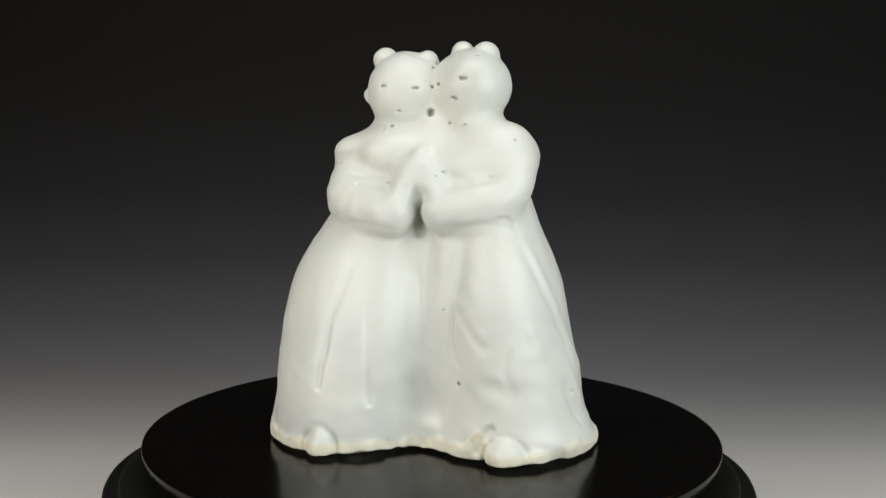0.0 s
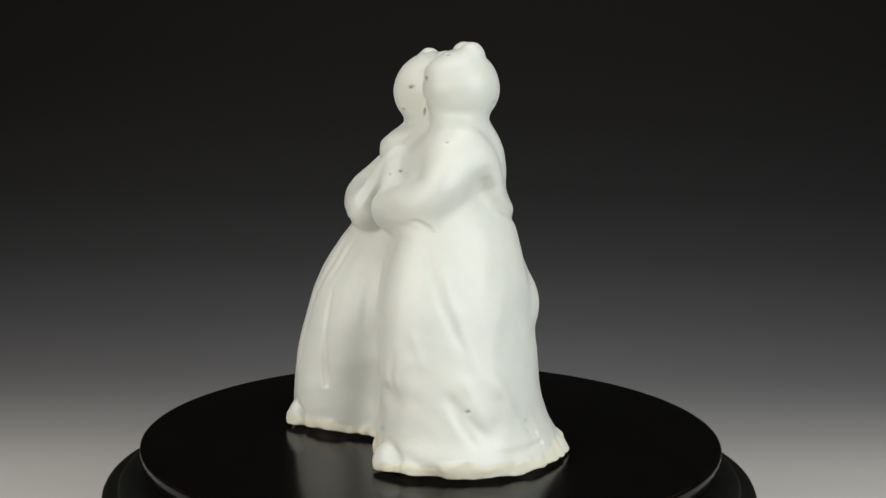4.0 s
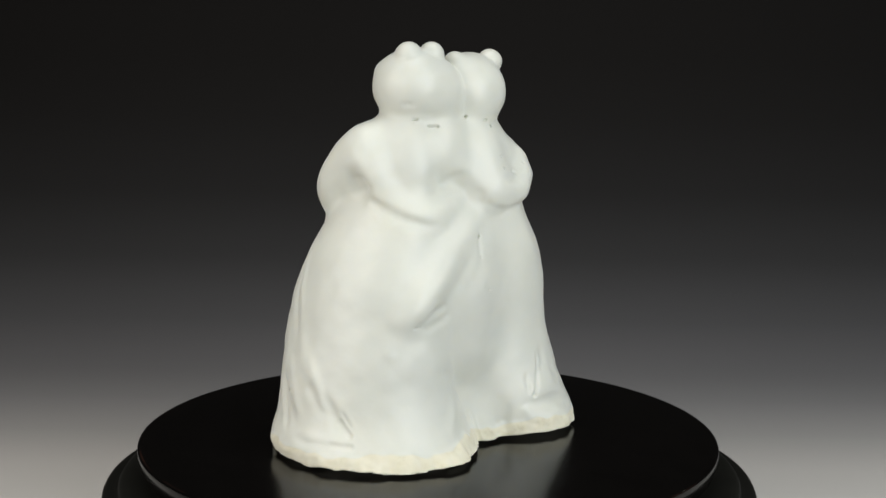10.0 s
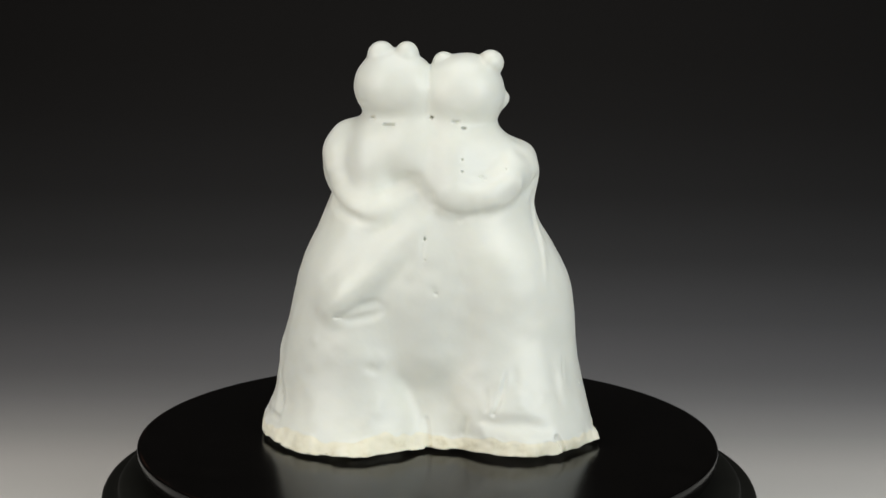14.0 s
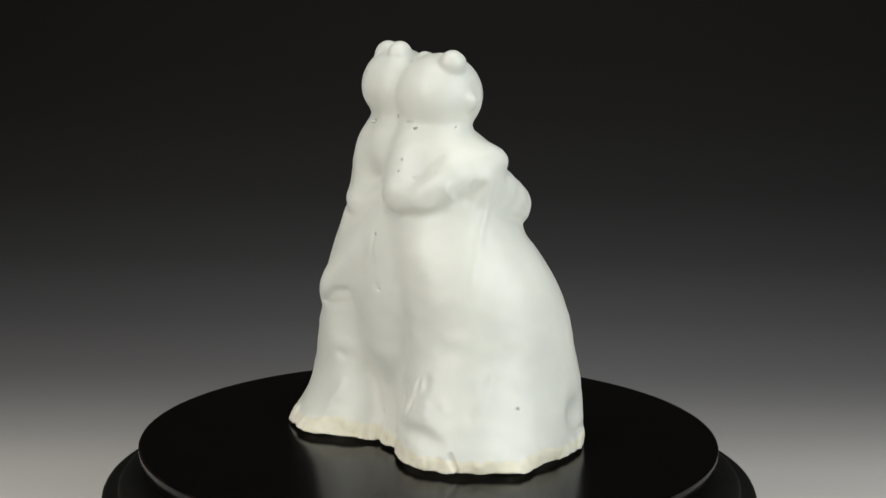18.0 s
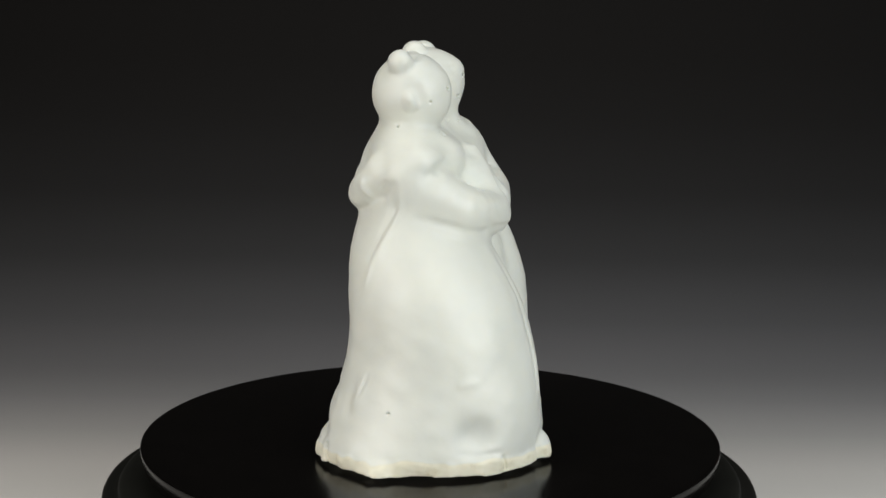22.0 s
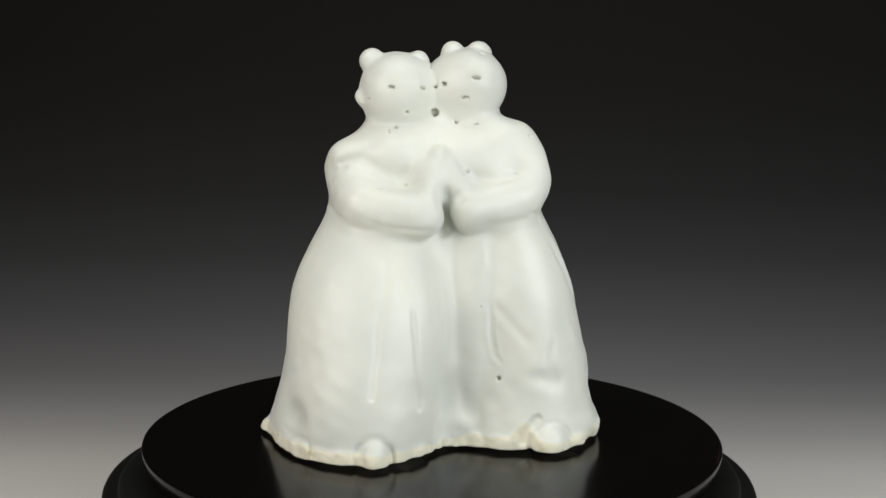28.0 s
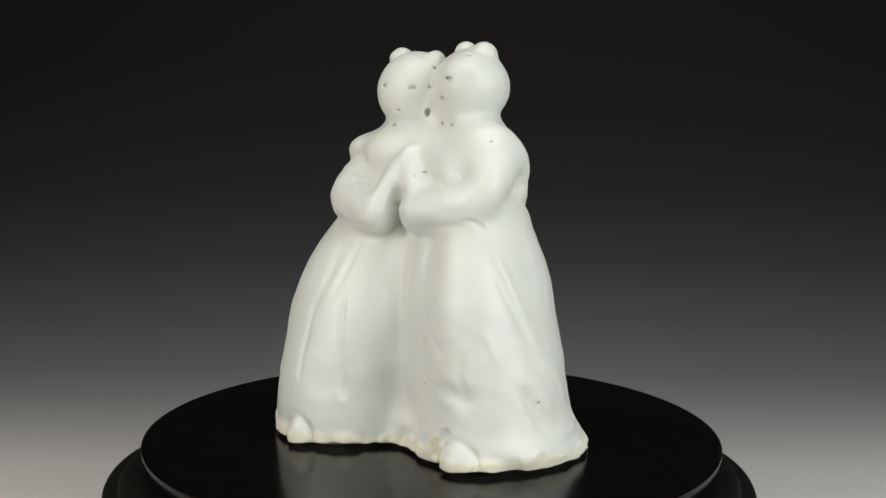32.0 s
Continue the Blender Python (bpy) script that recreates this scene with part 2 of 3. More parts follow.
SKIRT_SIDE_FOLDS_A = [([(39.3, -41.6, 110.9), (48.4, -44.6, 97.3), (56.0, -44.6, 82.0), (63.4, -41.0, 66.1), (67.9, -37.0, 57.3)], 2.4, 0.79, 0.0),
    ([(41.5, -38.3, 114.2), (51.5, -41.6, 97.2), (58.8, -40.8, 81.7), (65.5, -36.5, 66.9)], 2.2, -0.72, 0.0),
    ([(29.1, -44.7, 119.8), (36.5, -42.0, 119.1), (40.0, -39.0, 116.3), (42.7, -39.0, 111.7)], 1.2, 0.86, 0.16),
    ([(62.7, -49.5, 43.2), (68.2, -44.7, 34.3), (73.3, -38.6, 25.5), (77.8, -33.0, 17.8)], 2.4, 0.86, 0.12),
    ([(66.3, -43.1, 50.6), (72.0, -36.9, 36.0), (77.5, -30.1, 20.7)], 2.6, -0.65, 0.0),
    ([(70.2, -29.9, 57.7), (74.0, -24.6, 43.9), (76.5, -17.0, 31.1), (78.0, -7.0, 20.5)], 3.0, -0.79, 0.0)]
SKIRT_SIDE_FOLDS_B = [([(74.0, -27.4, 40.8), (76.7, -19.9, 30.0), (78.0, -13.3, 23.0)], 3.0, 0.65, 0.0),
    ([(61.0, -51.0, 44.9), (67.3, -46.0, 33.8), (72.0, -41.9, 23.9), (75.2, -40.7, 16.5)], 3.0, 0.72, 0.12),
    ([(45.3, -55.6, 71.8), (50.8, -55.0, 61.9), (56.0, -54.3, 49.4)], 2.5, -0.58, 0.0),
    ([(38.6, -58.6, 62.3), (36.1, -59.3, 47.8), (40.2, -59.7, 34.8)], 2.0, 0.5, 0.08),
    ([(65.3, -48.0, 35.8), (70.5, -43.7, 25.6), (78.4, -37.8, 12.9)], 1.8, 0.65, 0.16),
    ([(74.9, -22.0, 39.8), (76.5, -13.7, 29.8), (78.0, -6.7, 20.3), (79.9, -1.2, 13.7)], 2.6, 1.1, 0.2),
    ([(79.3, -34.8, 13.4), (82.6, -23.5, 12.1), (82.9, -13.5, 12.0), (81.8, -5.4, 12.2)], 2.0, 1.0, 0.12)]
SKIRT_SIDE_FOLDS_C = [([(63.1, -38.7, 72.0), (70.7, -33.0, 51.8), (75.1, -23.9, 36.9)], 4.0, -0.58, 0.0),
    ([(58.4, 18.7, 70.2), (48.1, 23.3, 67.0), (36.3, 25.7, 69.2), (28.6, 28.5, 73.8)], 2.0, 0.79, 0.12),
    ([(63.4, 11.8, 56.8), (63.1, 12.6, 55.4)], 3.0, -0.25, 0.0),
    ([(-7.9, 41.6, 21.0), (-7.3, 40.3, 12.0), (-6.1, 39.2, 7.6)], 2.0, 0.58, 0.12),
    ([(-13.3, 47.9, 18.7), (-16.4, 52.0, 7.4)], 2.5, -0.5, 0.0)]
SKIRT_BACK_FOLDS_A = [([(55.7, 20.5, 68.1), (49.5, 23.6, 69.9), (43.0, 25.4, 74.3), (34.9, 26.1, 75.8), (26.8, 29.3, 72.6)], 2.2, 0.9, 0.0),
    ([(25.5, 28.6, 108.6), (36.6, 27.6, 97.0), (46.2, 26.1, 87.3), (52.9, 23.8, 79.2)], 3.0, 0.4, 0.0),
    ([(16.5, 32.7, 103.4), (22.7, 31.3, 92.1), (31.0, 27.8, 81.9)], 3.0, 0.5, 0.0),
    ([(12.2, 32.1, 114.3), (13.0, 33.6, 103.4), (13.1, 35.1, 92.4)], 1.5, 0.43, 0.0),
    ([(-26.6, 47.9, 45.0), (-24.1, 50.1, 34.2), (-20.9, 51.4, 26.2), (-18.9, 51.5, 22.3)], 1.0, 1.4, 0.1),
    ([(-9.9, 44.3, 18.5), (-19.2, 52.7, 18.0), (-32.1, 57.7, 17.7), (-46.5, 58.7, 13.6)], 3.2, 1.2, 0.2),
    ([(-59.0, 38.7, 48.3), (-56.9, 44.8, 33.8)], 1.0, 0.58, 0.08)]
SKIRT_BACK_FOLDS_B = [([(75.8, -8.2, 29.5), (77.0, -0.6, 18.8)], 1.0, 0.65, 0.08),
    ([(-33.7, 51.8, 34.1), (-31.8, 55.6, 23.7)], 3.0, -0.5, 0.0),
    ([(28.4, 29.4, 29.0), (34.6, 31.5, 24.2), (37.9, 33.8, 17.8)], 4.0, -0.58, 0.0),
    ([(-20.5, 53.3, 18.9), (-32.4, 57.6, 18.4), (-42.5, 58.9, 14.9), (-49.3, 58.7, 11.7)], 4.0, 1.4, 0.2),
    ([(-30.8, 47.9, 47.4), (-29.5, 50.3, 38.0), (-22.4, 50.7, 30.3)], 2.5, 0.65, 0.12),
    ([(-16.8, 46.5, 35.8), (-16.1, 48.2, 27.6), (-15.8, 49.5, 21.6)], 1.4, 0.65, 0.12),
    ([(33.3, 29.4, 31.8), (36.8, 32.2, 22.3), (44.3, 35.3, 12.4)], 3.0, -0.65, 0.0),
    ([(26.0, 29.9, 81.6), (16.3, 34.2, 88.8), (9.7, 35.5, 98.0)], 4.0, 0.72, 0.0)]
SKIRT_FAR_FOLDS_A = [([(-49.5, 22.4, 141.6), (-46.9, 22.7, 123.5), (-47.6, 31.5, 108.1), (-48.7, 38.4, 92.8), (-49.1, 40.7, 82.2)], 1.6, -0.79, 0.0),
    ([(-47.8, 25.9, 140.4), (-45.0, 25.6, 123.8), (-45.4, 33.4, 108.3), (-46.3, 39.0, 95.5)], 2.2, 0.43, 0.0),
    ([(-38.4, 51.2, 35.6), (-46.6, 52.9, 26.7)], 3.0, -0.43, 0.0),
    ([(-56.6, 39.5, 52.8), (-56.3, 43.3, 39.0), (-57.5, 47.3, 26.9)], 4.0, -0.65, 0.0),
    ([(-51.7, 43.9, 46.2), (-53.3, 47.9, 31.4), (-56.8, 51.0, 19.9)], 3.0, 0.58, 0.0),
    ([(-82.6, 2.6, 13.7), (-81.5, -11.1, 11.4), (-77.1, -24.2, 11.7)], 1.6, 0.72, 0.12),
    ([(-46.0, 27.5, 116.5), (-48.9, 31.6, 106.0), (-51.6, 35.2, 95.6)], 2.2, -0.58, 0.0)]
CRACK_FOLDS_A = [([(32.2, -59.1, 19.8), (29.2, -58.3, 17.6), (24.9, -56.9, 12.6), (23.1, -55.9, 6.6)], 1.7, 2.6, 0.2),
    ([(9.8, 28.4, 17.4), (9.2, 30.7, 10.7), (9.7, 34.5, 1.3)], 0.95, 4.5, 0.0),
    ([(-49.3, 58.4, 12.4), (-50.9, 59.1, 9.0), (-53.6, 58.4, 4.0)], 0.95, 4.0, 0.0),
    ([(-48.8, 58.9, 11.7), (-51.2, 59.2, 7.9), (-53.3, 58.5, 4.4)], 1.2, 1.2, 0.0),
    ([(-77.8, -22.7, 11.0), (-77.2, -23.7, 3.8)], 1.0, 1.3, 0.0),
    ([(77.0, -9.2, 24.9), (77.6, -5.8, 20.8), (78.1, -2.0, 17.5)], 1.15, 3.4, 0.0),
    ([(82.4, -12.2, 12.8), (81.3, -4.2, 12.7), (80.2, -0.3, 12.7)], 1.15, 3.4, 0.0)]
SLEEVE_FOLDS_A = [([(-44.4, -5.0, 137.6), (-35.5, -9.2, 137.0), (-25.4, -12.0, 136.8), (-14.4, -25.5, 141.7)], 2.6, 1.3, 0.2),
    ([(-50.6, 15.8, 128.0), (-50.6, 10.0, 140.0), (-45.3, 3.3, 144.6), (-37.0, -2.6, 144.1), (-31.9, -7.5, 140.1)], 3.5, 0.9, 0.0),
    ([(-49.4, -14.9, 119.2), (-37.3, -25.2, 114.2), (-22.9, -34.8, 112.9), (-13.2, -34.8, 114.3)], 1.6, 0.58, 0.08),
    ([(7.6, -39.2, 112.9), (24.0, -43.8, 116.5), (39.1, -40.2, 118.9)], 2.0, 0.5, 0.08),
    ([(3.1, -26.7, 141.4), (10.1, -27.9, 138.2), (19.8, -36.2, 135.6), (27.9, -37.4, 137.2), (33.4, -37.5, 140.6)], 2.4, 0.79, 0.16),
    ([(0.2, -18.7, 151.3), (-3.3, -24.1, 148.1), (-4.4, -26.9, 144.2)], 2.5, 0.86, 0.0)]
SLEEVE_FOLDS_B = [([(51.9, -14.6, 136.4), (50.9, -10.4, 131.8)], 5.0, 1.3, 0.0),
    ([(53.8, -13.6, 140.3), (51.9, -12.0, 134.7), (50.9, -8.8, 129.9)], 4.0, 2.2, 0.08),
    ([(50.7, -8.7, 129.1), (51.0, -3.1, 125.4), (49.9, 4.0, 121.1)], 2.0, 1.0, 0.16),
    ([(-5.4, -30.4, 131.1), (-3.2, -34.0, 128.3), (-2.4, -37.5, 124.2)], 3.5, 1.3, 0.12)]
SHAWL_FOLDS_A = [([(53.2, -14.6, 139.2), (51.4, -13.8, 134.9), (50.0, -12.6, 131.6)], 4.5, 1.4, 0.0),
    ([(51.5, -5.8, 129.8), (50.5, 1.0, 123.2), (45.9, 12.4, 118.5), (36.0, 20.9, 115.9)], 2.6, 0.8, 0.1),
    ([(13.9, 26.1, 135.3), (11.3, 28.4, 129.4)], 5.0, 1.2, 0.0),
    ([(-3.1, 36.7, 116.0), (-7.1, 38.7, 118.5), (-14.5, 40.5, 119.7)], 1.2, 0.86, 0.0),
    ([(11.7, 28.6, 133.4), (6.7, 33.7, 124.6), (-3.9, 38.3, 119.8), (-17.5, 41.8, 122.0), (-28.7, 43.1, 127.9)], 2.0, 0.4, 0.0),
    ([(51.3, -4.1, 128.7), (48.9, 6.9, 119.9), (40.1, 18.2, 115.5), (28.9, 23.9, 115.8)], 2.4, 0.79, 0.08),
    ([(17.7, 23.6, 141.4), (16.1, 23.1, 134.3), (15.1, 25.0, 128.9)], 4.0, 1.3, 0.0)]
SHAWL_FOLDS_B = [([(-0.2, 38.8, 136.5), (-9.5, 41.1, 134.9), (-20.9, 40.9, 138.0), (-30.0, 39.5, 142.1)], 2.0, 0.58, 0.08),
    ([(-40.0, 31.3, 132.6), (-45.2, 28.6, 139.3)], 1.2, 0.72, 0.0),
    ([(28.1, 18.4, 135.6), (24.5, 19.3, 132.2)], 7.0, 0.86, 0.0),
    ([(8.7, 32.3, 132.9), (7.5, 31.4, 121.6)], 2.5, 0.72, 0.0),
    ([(-33.7, -4.7, 149.8), (-48.0, 5.6, 143.3), (-48.1, 1.3, 138.9)], 2.0, 0.72, 0.16),
    ([(-48.7, 19.8, 120.8), (-52.2, 5.9, 118.0), (-49.4, -11.3, 114.8)], 2.0, 0.72, 0.08),
    ([(-32.1, 38.2, 143.4), (-32.5, 30.5, 151.2), (-37.4, 20.8, 155.3)], 4.0, -0.58, 0.0),
    ([(-50.5, 14.5, 121.0), (-52.2, 1.1, 116.4), (-46.5, -15.1, 112.6), (-30.5, -30.4, 114.5)], 2.0, 0.79, 0.08)]
SHAWL_FOLDS_C = [([(-19.4, 44.7, 128.4), (-29.1, 43.6, 129.9), (-34.9, 39.3, 131.9)], 5.0, 1.2, 0.0),
    ([(-4.7, 38.1, 119.0), (-17.8, 40.6, 119.9), (-28.7, 38.9, 122.4), (-35.5, 34.4, 124.2)], 2.4, 0.8, 0.0),
    ([(-33.9, 39.8, 139.2), (-35.0, 39.5, 133.3), (-36.9, 33.2, 126.1)], 1.6, -0.7, 0.0),
    ([(-38.6, 31.9, 125.9), (-43.1, 28.8, 131.7), (-48.9, 24.2, 139.1)], 2.4, 1.4, 0.2),
    ([(-11.5, -29.7, 136.6), (-14.1, -32.6, 129.4), (-15.3, -36.8, 120.7)], 1.8, 0.7, 0.2),
    ([(-7.0, -29.3, 129.0), (-9.2, -31.4, 122.9)], 4.0, 1.6, 0.0)]
HEAD_FOLDS_A = [([(-34.0, 17.3, 179.1), (-34.6, 14.4, 173.7), (-32.6, 10.8, 170.9)], 1.8, -0.72, 0.0),
    ([(-33.6, 12.9, 181.0), (-33.9, 11.0, 176.4)], 3.0, 0.72, 0.0),
    ([(-29.4, 22.8, 196.5), (-23.1, 12.3, 195.6), (8.3, -0.9, 195.7)], 1.6, 0.58, 0.12),
    ([(38.0, 2.5, 173.2), (36.1, 9.0, 174.1)], 1.4, 0.5, 0.04),
    ([(37.4, 5.1, 173.3), (34.8, 10.8, 173.8)], 1.5, 0.36, 0.0)]
DIMPLE_FOLDS_A = [([(-17.1, -7.4, 176.8), (-15.7, -7.5, 176.3)], 11.0, 0.6, 0.0),
    ([(14.0, -18.5, 178.5), (15.4, -18.9, 177.7)], 11.0, 0.7, 0.0),
    ([(-6.4, -34.0, 28.7), (-5.3, -34.0, 26.4)], 11.0, 1.4, 0.0),
    ([(29.5, -57.6, 38.8), (38.2, -59.5, 37.7)], 5.0, 0.68, 0.0),
    ([(0.5, -35.2, 13.7), (2.2, -35.8, 13.0)], 4.0, -1.0, 0.0),
    ([(38.1, 27.8, 43.1), (36.1, 28.0, 42.2)], 2.5, 0.68, 0.0),
    ([(8.8, 36.8, 82.7), (8.0, 37.0, 81.8)], 2.2, 0.4, 0.0),
    ([(0.4, 37.8, 69.8), (-2.6, 37.7, 65.3)], 14.0, 0.68, 0.0),
    ([(5.9, 32.1, 37.1), (6.8, 30.0, 30.8)], 7.0, 0.85, 0.0),
    ([(64.4, 10.8, 55.5), (63.5, 12.2, 54.9)], 2.5, -0.25, 0.0)]
DIMPLE_FOLDS_B = [([(32.8, 27.3, 49.4), (31.8, 27.3, 47.8)], 3.0, -0.25, 0.0),
    ([(20.9, 26.0, 34.3), (19.1, 25.8, 31.5)], 6.0, 1.2, 0.0),
    ([(-81.0, -7.3, 21.2), (-80.6, -10.7, 19.8)], 7.0, 3.2, 0.0)]
PALM_FOLDS_A = [([(-6.2, -29.8, 130.5), (-5.9, -29.0, 124.8), (-6.0, -20.2, 116.6), (-5.6, -24.2, 109.5)], 1.8, 3.7, 0.1)]
FACE_PITS = [(16.2, -15.3, 185.1, 0.85, 1.3), (10.8, -15.1, 175.6, 0.8, 1.0), (-23.1, -0.9, 180.3, 0.75, 0.9), (-9.4, -4.0, 179.9, 0.7, 1.1), (0.2, -1.9, 167.2, 2.1, 0), (3.6, -6.7, 182.2, 0.85, 0.63),
    (-16.5, -1.9, 169.9, 0.66, 0.18), (-0.9, 3.7, 188.9, 0.76, 0), (-0.2, -0.0, 179.4, 0.76, 0.27), (22.5, -10.7, 197.1, 0.66, 0.45), (3.0, 7.3, 189.9, 1, 0.27), (-31.3, 6.7, 174.9, 0.47, 0.18)]
NECK_PITS = [(-20.3, 0.3, 159.5, 0.65, 0.36), (25.0, 12.6, 161.3, 0.58, 2.7), (33.0, 8.2, 165.9, 0.5, 1.0), (5.0, 17.5, 165.4, 0.65, 0.27), (-8.7, 26.8, 160.5, 0.58, 0.54), (-5.3, 23.9, 164.0, 0.5, 1.2),
    (16.4, -16.1, 162.4, 0.43, 0.72), (9.1, -8.7, 162.9, 0.58, 0.27), (-23.7, 0.7, 156.7, 0.43, 0.27), (-23.6, -0.3, 153.7, 0.43, 0.54), (40.9, -28.5, 156.6, 0.43, 0.27), (-27.8, 21.4, 162.6, 0.5, 0)]
ARM_PITS = [(6.0, -25.4, 139.5, 0.55, 0.81), (29.4, -34.7, 137.6, 0.42, 1.2), (-21.7, -14.1, 132.7, 0.55, 0.36), (-37.6, -16.4, 133.1, 0.36, 0.81), (-34.2, -21.2, 131.7, 0.36, 0.18), (-11.7, -28.5, 122.8, 0.62, 0.3), (-5.9, -27.6, 128.9, 0.7, 0.2),
    (2.4, -31.3, 139.3, 0.37, 0.18), (-5.5, 31.2, 145.0, 0.42, 0.18), (-5.4, 34.0, 139.7, 0.42, 0.18), (-15.3, 37.8, 138.5, 0.37, 0.81), (50.3, 0.1, 122.5, 0.37, 1.3), (-27.1, 39.1, 142.4, 0.37, 0.36), (-16.5, 39.0, 138.3, 0.36, 0.9), (42.0, -37.0, 114.5, 0.36, 0)]
SKIRT_PITS = [(14.2, -46.4, 37.9, 1.0, 0), (10.7, 27.6, 107.1, 0.58, 0.09), (52.7, 20.2, 68.2, 0.43, 1.8), (-19.0, 51.2, 22.4, 0.43, 0.27), (5.9, 29.7, 80.8, 0.38, 0.36), (10.1, 27.2, 96.6, 0.36, 0),
    (71.2, -41.6, 33.0, 0.58, 0.18), (71.4, -41.2, 33.4, 0.5, 0.18), (-70.3, 31.2, 30.5, 0.5, 0.27), (7.9, -37.7, 73.6, 0.36, 0), (81.2, -1.6, 13.4, 0.43, 0.18)]
CREASES = (SKIRT_FRONT_FOLDS_A + SKIRT_FRONT_FOLDS_B + SKIRT_SIDE_FOLDS_A + SKIRT_SIDE_FOLDS_B + SKIRT_SIDE_FOLDS_C + SKIRT_BACK_FOLDS_A + SKIRT_BACK_FOLDS_B + SKIRT_FAR_FOLDS_A + CRACK_FOLDS_A + SLEEVE_FOLDS_A + SLEEVE_FOLDS_B + SHAWL_FOLDS_A + SHAWL_FOLDS_B + SHAWL_FOLDS_C + HEAD_FOLDS_A + DIMPLE_FOLDS_A + DIMPLE_FOLDS_B + PALM_FOLDS_A)
PITS = FACE_PITS + NECK_PITS + ARM_PITS + SKIRT_PITS


def soft_union(a, b, k):
    h = np.clip(0.5 + 0.5 * (b - a) / k, 0, 1)
    return b + (a - b) * h - k * h * (1 - h)


@functools.lru_cache(None)
def prepared(rows):
    """A table of sections as heights, values and their slopes (metres, radians)."""
    t = np.array(rows, float) * np.array((0.001, 0.001, 0.001, 0.001, 0.001, math.pi / 180))
    return t[:, 0], t[:, 1:], np.gradient(t[:, 1:], t[:, 0], axis=0)


def stacked(P, rows):
    zs, values, slopes = prepared(tuple(rows))
    z = P[:, 2]
    i = np.clip(np.searchsorted(zs, z) - 1, 0, len(zs) - 2)
    w = zs[i + 1] - zs[i]
    t = np.clip((z - zs[i]) / w, 0, 1)
    w0, w1 = (1 + 2 * t) * (1 - t) ** 2, t * (1 - t) ** 2 * w
    w2, w3 = t * t * (3 - 2 * t), t * t * (t - 1) * w
    cx, cy, a, b, turn = (w0 * values[i, k] + w1 * slopes[i, k] + w2 * values[i + 1, k] + w3 * slopes[i + 1, k] for k in range(5))
    dx, dy = P[:, 0] - cx, P[:, 1] - cy
    u, v = dx * np.cos(turn) + dy * np.sin(turn), dy * np.cos(turn) - dx * np.sin(turn)
    q = np.sqrt((u / a) ** 2 + (v / b) ** 2) + 1e-9
    d = q * (q - 1) / np.sqrt((u / a ** 2) ** 2 + (v / b ** 2) ** 2 + 1e-9)
    return np.maximum(d * 0.9, P[:, 2] - zs[-1])


def ovoid(P, centre, axes):
    q = (P - np.array(centre) / 1000) / (np.array(axes) / 1000)
    n = np.sqrt((q * q).sum(1)) + 1e-9
    return n * (n - 1) / (np.sqrt(((q / (np.array(axes) / 1000)) ** 2).sum(1)) + 1e-9)


@functools.lru_cache(None)
def rounded(points):
    """A bent path with its corners rounded."""
    p = np.array(points, float)
    p = np.concatenate([2 * p[:1] - p[1:2], p, 2 * p[-1:] - p[-2:-1]])
    out = []
    for a, b, c, e in zip(p[:-3], p[1:-2], p[2:-1], p[3:]):
        for t in (0.0, 0.25, 0.5, 0.75):
            out.append(0.5 * (2 * b + (c - a) * t + (2 * a - 5 * b + 4 * c - e) * t * t + (3 * b - a - 3 * c + e) * t ** 3))
    return np.array(out + [p[-2]])


def limb(P, points):
    d = np.full(len(P), 1.0)
    pts = rounded(tuple(points)) / 1000
    for p, q in zip(pts[:-1], pts[1:]):
        ax = q[:3] - p[:3]
        t = np.clip(((P - p[:3]) @ ax) / (ax @ ax + 1e-12), 0, 1)
        d = soft_union(d, np.linalg.norm(P - p[:3] - t[:, None] * ax, axis=1) - (p[3] + (q[3] - p[3]) * t), 0.0012)
    return d


def ripple(P, size, seed):
    """A gentle random swell, about -1 to 1, of that wavelength in metres."""
    rng = np.random.RandomState(seed)
    s = np.zeros(len(P))
    for _ in range(12):
        way = rng.normal(size=3)
        way *= 2 * np.pi / size / np.linalg.norm(way) * rng.uniform(0.7, 1.5)
        s += np.sin(P @ way + rng.uniform(0, 6.3))
    return s / 4.6


def hem_height(P):
    """Where the glaze ends above the foot, in metres."""
    flat = P * np.array((1, 1, 0))
    toes = sum(np.exp(-((P[:, 0] - c[0] / 1000) ** 2 + (P[:, 1] - c[1] / 1000) ** 2) / 0.0075 ** 2) for c, axes, k in FEET)
    notch = np.exp(-((P[:, 0] - 0.024) ** 2 + (P[:, 1] + 0.056) ** 2) / 0.0065 ** 2)
    return 0.0088 + 0.0090 * notch - 0.0040 * toes + 0.0018 * ripple(flat, 0.034, 11) + 0.0009 * ripple(flat, 0.010, 12)


def near(P, span, low, high, room):
    """The indices of the points in a box (mm) widened by some room; span is the points' own box."""
    lo, hi = (np.asarray(low) - room) / 1000, (np.asarray(high) + room) / 1000
    if any(span[1][k] < lo[k] or span[0][k] > hi[k] for k in range(3)):
        return ()
    return np.where(((P > lo) & (P < hi)).all(1))[0]


